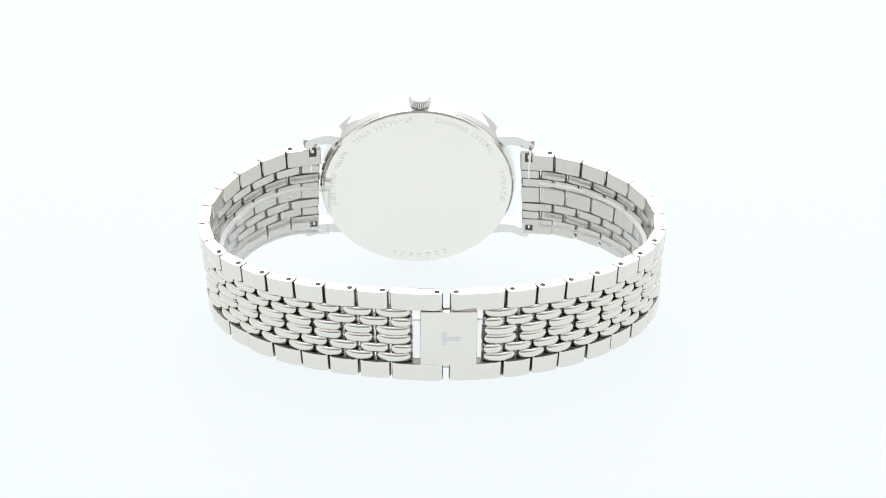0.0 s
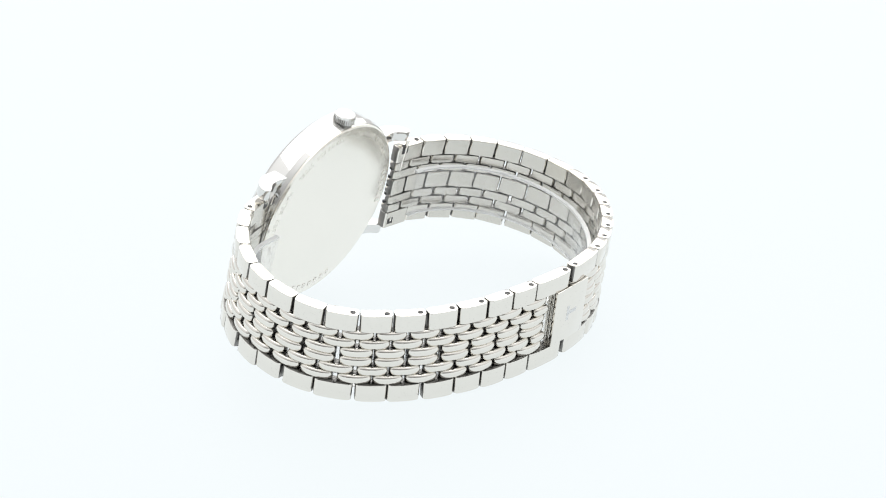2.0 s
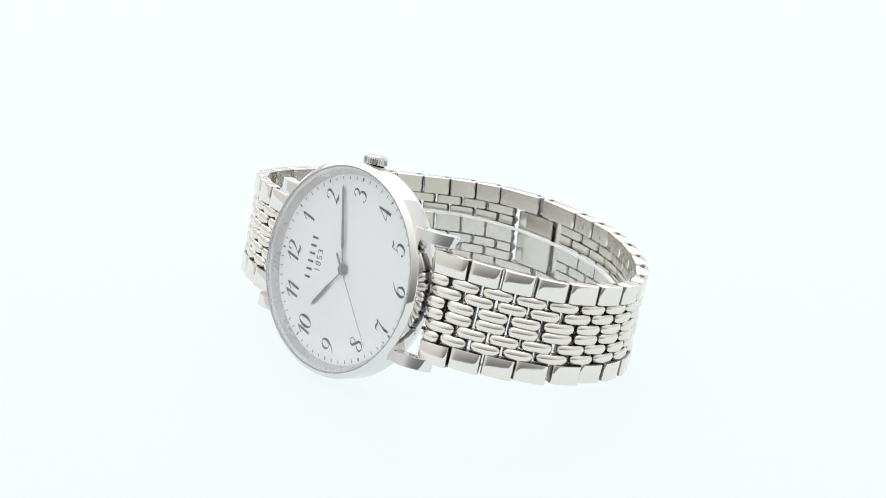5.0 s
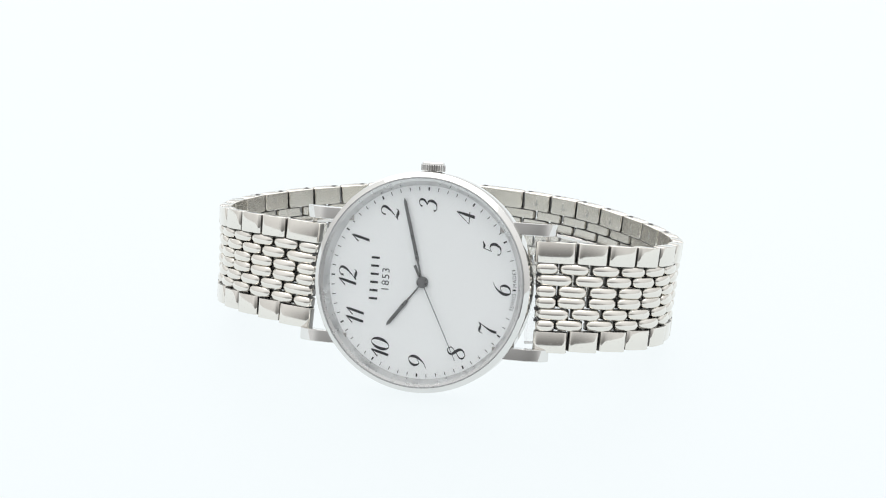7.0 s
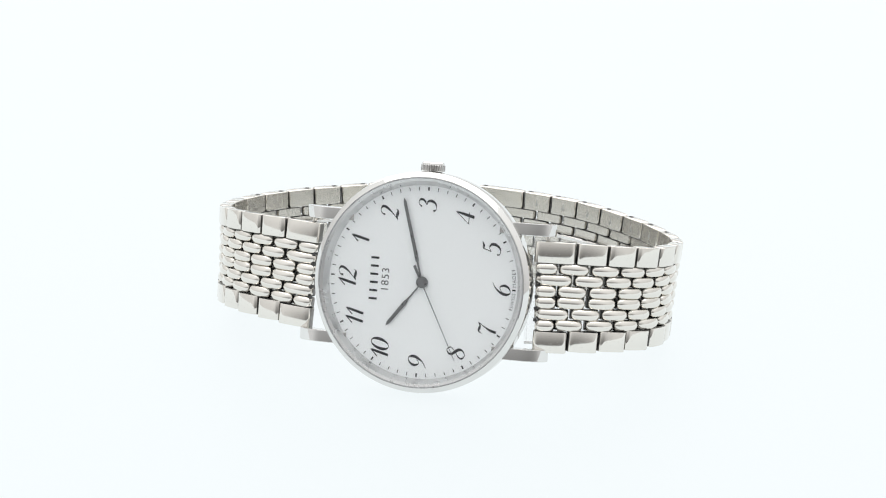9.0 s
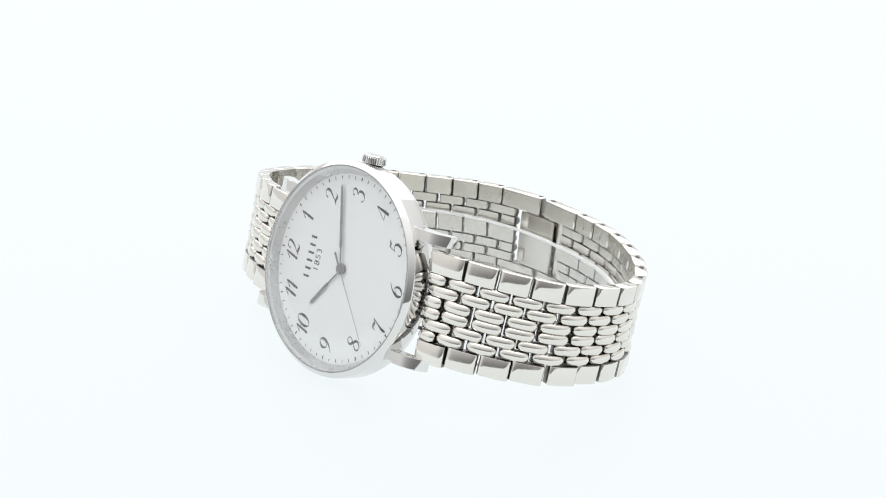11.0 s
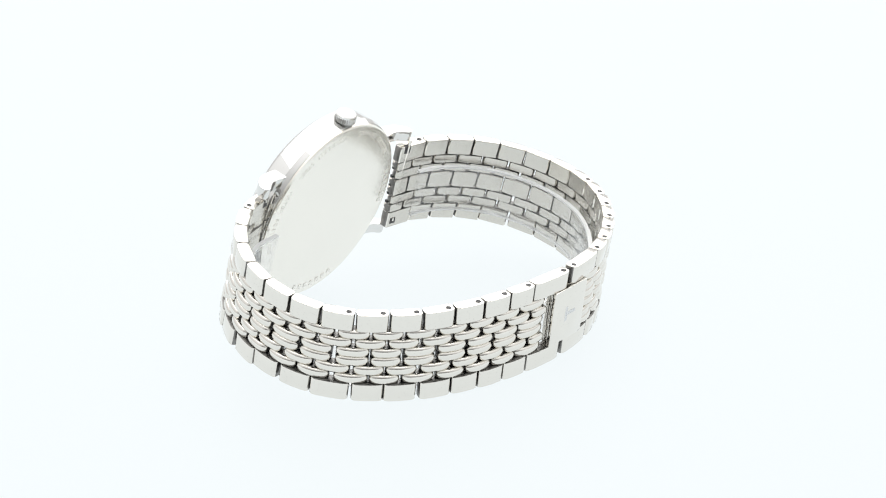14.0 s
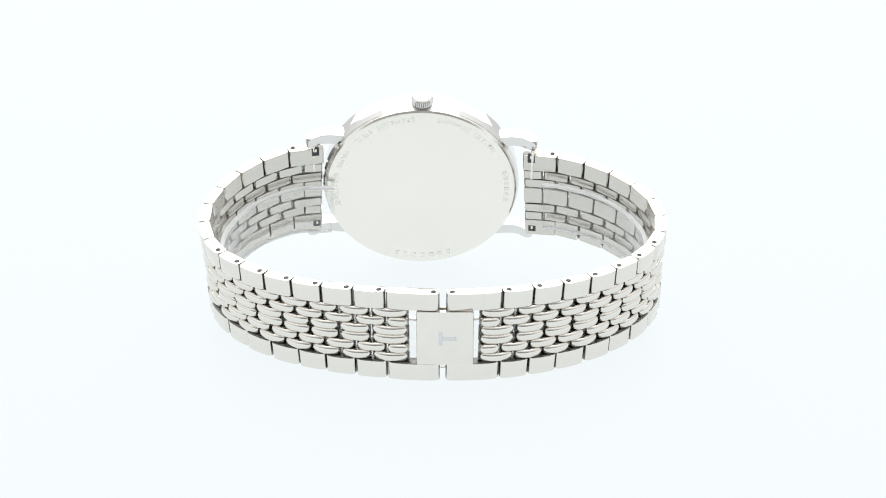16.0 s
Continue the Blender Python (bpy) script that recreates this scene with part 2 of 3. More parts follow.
def engrave():
    for words, phi0, phi1, sense in (("SAPPHIRE CRYSTAL", 11, 57, 1), ("STAINLESS STEEL", -6, -48, -1), ("WATER RESISTANT", -60, -104, -1)):
        n = len(words) - 1
        whole = bmesh.new()
        for k, ch in enumerate(words):
            if ch == " ":
                continue
            me = lettering(ch, 1.55, 0.0, 1.0, 0.0, 0.02)
            me.transform(Matrix.Diagonal((1000, 1000, 1000, 1)))
            me.transform(back_letter(16.7, phi0 + (phi1 - phi0) * k / n, sense))
            whole.from_mesh(me)
            bpy.data.meshes.remove(me)
        part("engraved_line", whole, ENGRAVED, watch, "engraved lettering", CASE)
    for phi in (76, 80.5, 85, 89.5, 94, 98.5, 160, 166, 172, 178, 184, 190, 196):
        m = back_letter(16.7, phi, 1)
        part("engraved_bar", box(-0.4, 0.4, -0.5, 0.5, 0, 0.03), ENGRAVED, watch, "", CASE @ m)


engrave()


# figures drawn with a broad nib: strokes of (x, y, half width) in units of the height
FIGURE = {}
FIGURE["0"] = [[(0.32 + 0.25 * math.cos(k * math.pi / 12), 0.5 + 0.49 * math.sin(k * math.pi / 12), 0.013 + 0.057 * math.cos(k * math.pi / 12) ** 2) for k in range(25)]]
FIGURE["1"] = [[(0.32, 1.0, 0.012), (0.31, 0.85, 0.05), (0.30, 0.4, 0.062), (0.29, 0.0, 0.06)], [(0.32, 0.99, 0.012), (0.2, 0.82, 0.022), (0.05, 0.62, 0.03)]]
FIGURE["2"] = [[(0.13, 0.74, 0.05), (0.12, 0.86, 0.03), (0.2, 0.96, 0.016), (0.34, 0.99, 0.014), (0.51, 0.89, 0.048), (0.53, 0.71, 0.062), (0.39, 0.43, 0.036), (0.2, 0.19, 0.017), (0.04, 0.02, 0.013)],
               [(0.04, 0.02, 0.013), (0.2, 0.09, 0.045), (0.38, 0.05, 0.06), (0.52, 0.04, 0.036), (0.60, 0.15, 0.012)]]
FIGURE["3"] = [[(0.11, 0.82, 0.045), (0.18, 0.95, 0.016), (0.32, 0.99, 0.013), (0.47, 0.88, 0.048), (0.46, 0.69, 0.045), (0.26, 0.55, 0.012)],
               [(0.26, 0.55, 0.012), (0.46, 0.49, 0.036), (0.55, 0.29, 0.066), (0.47, 0.08, 0.046), (0.28, 0.01, 0.014), (0.11, 0.06, 0.018), (0.06, 0.17, 0.048)]]
FIGURE["4"] = [[(0.46, 1.0, 0.012), (0.23, 0.64, 0.014), (0.0, 0.29, 0.014)], [(0.0, 0.29, 0.016), (0.3, 0.29, 0.016), (0.62, 0.29, 0.016)], [(0.46, 1.0, 0.03), (0.455, 0.5, 0.064), (0.45, 0.0, 0.07)]]
FIGURE["5"] = [[(0.17, 0.98, 0.02), (0.15, 0.75, 0.018), (0.12, 0.52, 0.018)], [(0.16, 0.96, 0.02), (0.33, 0.93, 0.05), (0.52, 1.02, 0.012)],
               [(0.12, 0.52, 0.012), (0.3, 0.62, 0.016), (0.49, 0.52, 0.05), (0.55, 0.3, 0.066), (0.44, 0.07, 0.042), (0.25, 0.01, 0.014), (0.09, 0.07, 0.02), (0.05, 0.18, 0.046)]]
FIGURE["6"] = [[(0.52, 0.99, 0.010), (0.27, 0.82, 0.026), (0.1, 0.52, 0.056), (0.09, 0.26, 0.064), (0.18, 0.06, 0.03), (0.32, 0.01, 0.014), (0.49, 0.12, 0.045), (0.54, 0.32, 0.058), (0.45, 0.53, 0.03),
                (0.33, 0.58, 0.014), (0.18, 0.48, 0.018), (0.1, 0.36, 0.02)]]
FIGURE["7"] = [[(0.06, 0.76, 0.012), (0.13, 0.95, 0.034), (0.28, 0.93, 0.056), (0.44, 0.89, 0.036), (0.6, 1.0, 0.012)], [(0.6, 1.0, 0.012), (0.44, 0.62, 0.028), (0.34, 0.27, 0.06), (0.35, 0.0, 0.056)]]
FIGURE["8"] = [[(0.51, 0.84, 0.026), (0.33, 0.99, 0.014), (0.16, 0.87, 0.04), (0.17, 0.72, 0.052), (0.34, 0.54, 0.058), (0.52, 0.34, 0.058), (0.53, 0.15, 0.04), (0.32, 0.01, 0.014), (0.1, 0.14, 0.035),
                (0.11, 0.32, 0.03), (0.28, 0.48, 0.015), (0.45, 0.64, 0.015), (0.52, 0.76, 0.02), (0.51, 0.84, 0.026)]]
FIGURE["9"] = [[(0.62 - x, 1.0 - y, w) for x, y, w in FIGURE["6"][0]]]


def numeral(text, height=3.22, slant=0.23):
    """A slanting figure with swelling strokes, printed slightly proud."""
    bm = bmesh.new()
    x0 = 0.0
    for ch in text:
        for level, stroke in enumerate(FIGURE[ch]):
            pts = [Vector(p) for p in stroke]
            line = []
            for i in range(len(pts) - 1):
                p0, p1, p2, p3 = pts[max(i - 1, 0)], pts[i], pts[i + 1], pts[min(i + 2, len(pts) - 1)]
                for k in range(6):
                    t = k / 6
                    line.append(0.5 * ((2 * p1) + (p2 - p0) * t + (2 * p0 - 5 * p1 + 4 * p2 - p3) * t * t + (3 * p1 - p0 - 3 * p2 + p3) * t ** 3))
            line.append(pts[-1])
            rows = []
            for i, p in enumerate(line):
                d = line[min(i + 1, len(line) - 1)] - line[max(i - 1, 0)]
                side = Vector((-d.y, d.x)).normalized() * max(p.z * 1.16, 0.013)
                row = []
                for sgn in (1, -1):
                    x, y = p.x + sgn * side.x, p.y + sgn * side.y
                    for z in (0.012 + 0.003 * level, -0.01):
                        row.append(bm.verts.new(((x0 + x + slant * (y - 0.5)) * height, (y - 0.5) * height, z)))
                rows.append(row)
            for a, b in zip(rows, rows[1:]):
                for i, j in ((0, 2), (1, 0), (2, 3)):
                    bm.faces.new((a[i], a[j], b[j], b[i]))
        x0 += 0.44 if ch == "1" else 0.62
    mid = (min(v.co.x for v in bm.verts) + max(v.co.x for v in bm.verts)) / 2
    for v in bm.verts:
        v.co.x -= mid
    bmesh.ops.recalc_face_normals(bm, faces=bm.faces)
    return mesh_of("numeral", bm, INK)


DIAL_FRAME = CASE @ Matrix.Translation((0, 0, -0.5))


def build_dial():
    dial = part("dial", lathe([(0, 17.2), (0, 0)], 128), DIAL, watch, "matt silver-white dial with dark numerals", DIAL_FRAME)
    tick, bold = (mesh_of("minute_marker", box(-0.3, 0.3, -w, w, 0, 0.03), INK) for w in (0.06, 0.13))
    for i in range(60):
        if i in (29, 31):
            continue
        m = Matrix.Translation(on_dial(16.15, i / 5, 0.004)) @ pose(0, 0, 0, 0, 0, -6 * i)
        part("minute_marker", bold if i % 5 == 0 else tick, INK, dial, "", m)
    for h in range(1, 13):
        me = numeral(str(h))
        r = (13.4, 13.35, 13.35, 13.5, 13.6, 13.95, 13.8, 13.45, 13.75, 13.7, 13.6, 13.5)[h - 1]
        part("numeral", me, INK, dial, "", Matrix.Translation(on_dial(r, h, 0.03)) @ pose(0, 0, 0, 0, 0, -90))
    # maker's name as plain bars, the year below it
    bar = mesh_of("name_bar", box(-0.19, 0.19, -0.72, 0.72, 0, 0.03), INK)
    for k in range(6):
        part("name_bar", bar, INK, dial, "", Matrix.Translation((8.7, 3.55 - 1.42 * k, 0.004)) @ pose(0, 0, 0, 0, 0, -90))
    part("year", inked(lettering("1853", 1.9, 0.0, 1.15, -0.01, 0.015), INK), INK, dial, "", Matrix.Translation((6.7, 0, 0.03)) @ pose(0, 0, 0, 0, 0, -90))
    for word, hour in (("SWISS", 6.215), ("MADE", 5.79)):
        part("origin_line", inked(lettering(word, 0.92, 0.0, 1.1, -0.01, 0.01), INK), INK, dial, "", Matrix.Translation(on_dial(16.15, hour, 0.03)) @ pose(0, 0, 0, 0, 0, 90 - 30 * hour))

    def hand(name, outline, z, t, angle, label):
        return part(name, prism(outline, z, z + t, 0.04, 1), DARK, watch, label, DIAL_FRAME @ pose(0, 0, 0, 0, 0, -angle), 20)

    hand("hour_hand", [(0.8, -0.12), (4.2, -0.16), (4.4, -0.33), (9.3, -0.30), (10.0, 0), (9.3, 0.30), (4.4, 0.33), (4.2, 0.16), (0.8, 0.12)], 0.28, 0.12, 306.7, "grey baton hour hand")
    hand("minute_hand", [(0.8, -0.14), (3.6, -0.18), (3.8, -0.31), (14.2, -0.27), (14.9, 0), (14.2, 0.27), (3.8, 0.31), (3.6, 0.18), (0.8, 0.14)], 0.46, 0.12, 73.8, "grey baton minute hand")
    seconds = hand("second_hand", [(-3.2, -0.26), (-0.9, -0.22), (-0.8, -0.09), (14.6, -0.05), (14.6, 0.05), (-0.8, 0.09), (-0.9, 0.22), (-3.2, 0.26)], 0.66, 0.06, 248.6, "thin grey second hand")
    part("hand_hub", lathe([(0.2, 1.0), (0.62, 1.0), (0.72, 0.92), (0.74, 0.5), (0.86, 0.46), (0.9, 0.3), (0.9, 0)], 40), DARK, watch, "", DIAL_FRAME)
    return seconds


second_hand = build_dial()

# ---------------------------------------------------------------- the bracelet
# loop of the bracelet at its upper edge, seen from above, from one lug round to the other
LOOP = [(-24.7, 22.0), (-29.1, 21.0), (-33.5, 18.7), (-37.9, 15.1), (-41.3, 10.6), (-43.4, 5.3), (-43.9, -0.6), (-42.8, -6.2), (-40.0, -11.2), (-36.2, -15.4),
        (-31.8, -19.0), (-26.9, -22.0), (-21.4, -24.5), (-15.7, -26.0), (-10.3, -27.0), (-4.4, -27.6), (1.4, -27.9), (7.1, -27.3), (12.7, -26.1), (18.1, -24.1),
        (23.6, -21.3), (28.2, -18.3), (32.6, -14.6), (36.8, -9.8), (39.7, -4.0), (40.7, 2.2), (39.6, 8.0), (36.6, 12.8), (32.0, 16.8), (27.0, 19.6), (21.8, 21.4), (16.9, 22.2)]


def lerp(x, xs, ys):
    return float(np.interp(x, xs, ys))


def edge_z(x, y):
    """Height of the upper edge: it climbs towards the case, a little more on the six o'clock side."""
    base = lerp(y, [-29, -20, -10.8, -2.4, 3.3, 8.8, 18.6, 21.6], [-141.6, -141.7, -140.9, -139.7, -138.6, -137.3, -134.1, -133.1]) - GROUND
    return base + 1.1 * lerp(-x, [0, 25], [0, 1]) * lerp(y, [-10, 4], [0, 1])


def down_dir(x, y):
    """Across the band, from its upper to its lower edge: the loop narrows downward at its sides."""
    ys = [-28, -21, -9, 1.5, 12, 17.5, 21.6]
    near = [y + d for d in (-9, -6, -3, 0, 3, 6, 9)]
    inward = sum(lerp(v, ys, [0.0, 0.05, 0.12, 0.06, -0.03, -0.03, 0.0]) for v in near) / 7
    along = sum(lerp(v, ys, [0.11, 0.17, 0.15, 0.13, 0.2, 0.26, 0.31]) for v in near) / 7
    side = max(-1.0, min(1.0, -x / 12.0))
    return Vector((inward * side * (1.0 if x < 0 else 0.5), along, -1)).normalized()


def dense_loop():
    pts = [Vector((x, y, 0)) for x, y in LOOP]
    out = []
    for i in range(len(pts) - 1):
        p0, p1, p2, p3 = pts[max(i - 1, 0)], pts[i], pts[i + 1], pts[min(i + 2, len(pts) - 1)]
        for k in range(12):
            t = k / 12
            out.append(0.5 * ((2 * p1) + (p2 - p0) * t + (2 * p0 - 5 * p1 + 4 * p2 - p3) * t * t + (3 * p1 - p0 - 3 * p2 + p3) * t ** 3))
    out.append(pts[-1])
    for p in out:
        p.z = edge_z(p.x, p.y)
    # even out the bends, as the links share them
    for _ in range(12):
        out = [out[0]] + [(a + 2 * b + c) / 4 for a, b, c in zip(out, out[1:], out[2:])] + [out[-1]]
    return out


PATH3 = dense_loop()
ARC = [0.0]
for a, b in zip(PATH3, PATH3[1:]):
    ARC.append(ARC[-1] + (b - a).length)
TOTAL = ARC[-1]
PX, PY, PZ = ([p[k] for p in PATH3] for k in range(3))


def at_arc(s):
    if s < 0:
        d = (PATH3[4] - PATH3[0]).normalized()
        return PATH3[0] + d * s
    if s > TOTAL:
        d = (PATH3[-1] - PATH3[-5]).normalized()
        return PATH3[-1] + d * (s - TOTAL)
    return Vector((lerp(s, ARC, PX), lerp(s, ARC, PY), lerp(s, ARC, PZ)))


def arc_at_x(x):
    near = [(abs(p.x - x), s) for p, s in zip(PATH3, ARC) if p.y < -20]
    return min(near)[1]


def width_at(s):
    return lerp(s, [0, 14, 32, 66, 88, 112, TOTAL - 30, TOTAL], [19.2, 18.4, 17.4, 17.2, 17.6, 17.5, 17.3, 18.8])


def link_frame(s0, s1):
    """Axes of a piece between two arc lengths: x along, y down across the band, z outward; origin on the upper edge."""
    a, b = at_arc(s0), at_arc(s1)
    mid, t = (a + b) / 2, (b - a).normalized()
    w = down_dir(mid.x, mid.y)
    o = w.cross(t).normalized()
    return axes(mid, -t, t.cross(o), o), (b - a).length


THICK = 2.3
COLS = [0.0, 0.19, 0.2933, 0.3967, 0.5, 0.6033, 0.7067, 0.81, 1.0]
shapes = {}
loose = random.Random(7)


def outer_link(length):
    """A side link: bowed outer face, rounded ends, flat inner face; unit width along y."""
    key = ("outer", round(length, 1))
    if key not in shapes:
        L, n = length / 2, 16
        front = [(L * math.sin(math.pi / 2 * (2 * i / n - 1)), 0) for i in range(n + 1)]
        outline = [(-L + 0.3, -THICK / 2), (L - 0.3, -THICK / 2), (L - 0.1, -THICK / 2 + 0.22), (L, -THICK / 2 + 0.8)]
        outline += [(x, THICK / 2 - 0.22 * (x / L) ** 2 - 0.55 * (1 - math.sqrt(max(0.0, 1 - max(0.0, abs(x) / L - 0.74) ** 2 / 0.0676)))) for x, _ in reversed(front)]
        outline += [(-L, -THICK / 2 + 0.8), (-L + 0.1, -THICK / 2 + 0.22)]
        bm = prism(outline, 0.0, 1.0)
        rim = [e for e in bm.edges if abs(e.verts[0].co.z - e.verts[1].co.z) < 1e-6]
        bmesh.ops.scale(bm, vec=(1, 1, 3.5), verts=bm.verts)
        bmesh.ops.bevel(bm, geom=rim, offset=0.13, segments=2, profile=0.5, affect="EDGES", clamp_overlap=True)
        bmesh.ops.transform(bm, matrix=Matrix(((1, 0, 0, 0), (0, 0, 1, 0), (0, 1, 0, 0), (0, 0, 0, 1))), verts=bm.verts)
        bmesh.ops.recalc_face_normals(bm, faces=bm.faces)
        bm.normal_update()
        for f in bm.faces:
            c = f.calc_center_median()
            # faces turned to the gaps get the darkened steel in place of shade
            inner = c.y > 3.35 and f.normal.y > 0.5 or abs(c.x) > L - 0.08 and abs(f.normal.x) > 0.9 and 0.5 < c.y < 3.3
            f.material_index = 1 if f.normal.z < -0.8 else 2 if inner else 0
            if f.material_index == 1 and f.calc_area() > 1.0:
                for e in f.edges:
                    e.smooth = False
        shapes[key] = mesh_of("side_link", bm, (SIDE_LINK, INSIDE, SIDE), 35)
    return shapes[key]


def bead_form(length):
    """A middle link: a rounded grain of rice outside, a flat bar inside; 1.9 mm wide."""
    L, W, nu = length / 2, 0.95, 14
    across = [-1, -0.97, -0.88, -0.6, -0.3, 0, 0.3, 0.6, 0.88, 0.97, 1]
    nv = len(across) - 1
    bm = bmesh.new()
    grid = []
    for i in range(nu + 1):
        u = math.sin(math.pi / 2 * (2 * i / nu - 1))
        tip = max(0.0, abs(u) * L - (L - 1.0))
        end = math.sqrt(max(0.0, 1 - tip * tip))
        row = []
        for v in across:
            drop = max(0.0, (abs(v) - 0.8) / 0.2)
            z = 1.15 - 0.55 * abs(u * L / 2.7) ** 2.2 - 0.30 * abs(v) ** 1.5 - 0.36 * (1 - math.sqrt(max(0.0, 1 - drop * drop))) - 0.35 * (1 - end)
            row.append(bm.verts.new((u * L, v * W * (0.42 + 0.58 * end), z)))
        grid.append(row)
    for i in range(nu):
        for j in range(nv):
            bm.faces.new((grid[i][j], grid[i + 1][j], grid[i + 1][j + 1], grid[i][j + 1]))
    rim = [grid[i][0] for i in range(nu + 1)] + [grid[nu][j] for j in range(1, nv + 1)] + [grid[i][nv] for i in range(nu - 1, -1, -1)] + [grid[0][j] for j in range(nv - 1, 0, -1)]

    def squared(v, k):
        """The foot of the link: almost a rectangle with small round corners."""
        a = max(0.0, abs(v.co.x) - (L - 0.3)) / 0.3
        b = 0.72 + 0.28 * math.sqrt(max(0.0, 1 - a * a))
        t = max(0.0, abs(v.co.x) - (L - 1.0))
        full = v.co.y / (0.42 + 0.58 * math.sqrt(max(0.0, 1 - t * t)))
        return v.co.x * k, full * b * (k if k < 1 else 1.0)

    low = [bm.verts.new((*squared(v, 1.0), -0.35)) for v in rim]
    foot = [bm.verts.new((*squared(v, 1.0), -THICK / 2 + 0.34)) for v in rim]
    base = [bm.verts.new((*squared(v, 0.89), -THICK / 2)) for v in rim]
    for i in range(len(rim)):
        j = (i + 1) % len(rim)
        for a, b in ((rim, low), (low, foot), (foot, base)):
            bm.faces.new((a[i], a[j], b[j], b[i]))
    bm.faces.new(base)
    bmesh.ops.remove_doubles(bm, verts=bm.verts, dist=0.002)
    bmesh.ops.recalc_face_normals(bm, faces=bm.faces)
    return bm


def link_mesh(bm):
    """Polished outside, satin inside; flanks darkened in place of shade between the links."""
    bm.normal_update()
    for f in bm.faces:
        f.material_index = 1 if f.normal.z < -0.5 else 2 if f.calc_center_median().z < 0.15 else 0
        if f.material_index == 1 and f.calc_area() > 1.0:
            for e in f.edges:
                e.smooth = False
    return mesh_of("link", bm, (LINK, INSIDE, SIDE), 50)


def bead(length):
    key = ("bead", round(length, 1))
    if key not in shapes:
        shapes[key] = link_mesh(bead_form(length))
    return shapes[key]


def double_bead(length):
    """Two grains side by side that share one flat back; 3.8 mm wide."""
    key = ("double", round(length, 1))
    if key not in shapes:
        bm = bead_form(length)
        bmesh.ops.translate(bm, vec=(0, 0.95, 0), verts=bm.verts)
        first = list(bm.verts)
        twin = bmesh.ops.duplicate(bm, geom=first + list(bm.edges) + list(bm.faces))["geom"]
        bmesh.ops.translate(bm, vec=(0, -1.9, 0), verts=[v for v in twin if isinstance(v, bmesh.types.BMVert)])
        L = length / 2
        prism([(-L + 0.3, -1.86), (L - 0.3, -1.86), (L, -1.6), (L, 1.6), (L - 0.3, 1.86), (-L + 0.3, 1.86), (-L, 1.6), (-L, -1.6)], -THICK / 2 - 0.06, -0.3, 0.22, 2, bm)
        shapes[key] = link_mesh(bm)
    return shapes[key]


def pin_mesh():
    if "pin" not in shapes:
        bm = bmesh.new()
        box(-0.4, 0.4, -0.5, 0.5, -0.5, 0.0, 0.0, bm)
        # bars share the dark colour that stands for shade in the gaps
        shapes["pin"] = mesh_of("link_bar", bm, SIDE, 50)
    return shapes["pin"]


def hole_mesh():
    if "hole" not in shapes:
        shapes["hole"] = mesh_of("pin_hole", lathe([(0.02, 0.48), (0.05, 0.40), (0.0, 0.32), (0.0, 0)], 16), DARK_FILL, 50)
    return shapes["hole"]


def arrow_mesh():
    """Etched arrow inside a removable link, pointing across the band."""
    if "arrow" not in shapes:
        bm = prism([(-0.12, -0.75), (0.12, -0.75), (0.12, 0.1), (0.42, 0.1), (0.0, 0.75), (-0.42, 0.1), (-0.12, 0.1)], -0.01, 0.02)
        shapes["arrow"] = mesh_of("arrow_mark", bm, ETCHED, 50)
    return shapes["arrow"]


def place(mesh, name, s0, s1, f0, f1, parent, unit, gap=0.2, sink=0.0):
    m, length = link_frame(s0, s1)
    w = width_at((s0 + s1) / 2)
    y0 = f0 * w
    k = (f1 - f0) * w
    # the loop is longer or shorter at this row than at the upper edge
    ends = [link_frame(s - 2.8, s + 2.8)[0] @ Vector((0, w * (f0 + f1) / 2, 0)) for s in (s0, s1)]
    length = (ends[1] - ends[0]).length
    if unit == 3.5:
        at = m @ Matrix.Translation((0, y0, -sink))
        if f0 > 0.5:
            at = m @ Matrix.Translation((0, y0 + k, -sink)) @ pose(0, 0, 0, 0, 0, 180)
        at = at @ Matrix.Diagonal((1, k / unit, 1, 1))
    else:
        at = m @ Matrix.Translation((0, y0 + k / 2, -sink)) @ Matrix.Diagonal((1, (k - 0.05) / unit, 1, 1))
    # each link sits a little loose on its pins
    at = at @ pose(0, 0, 0, loose.uniform(-0.5, 0.5), loose.uniform(-0.9, 0.9), 0)
    return part(name, mesh(length - gap), LINK, parent, "", at)


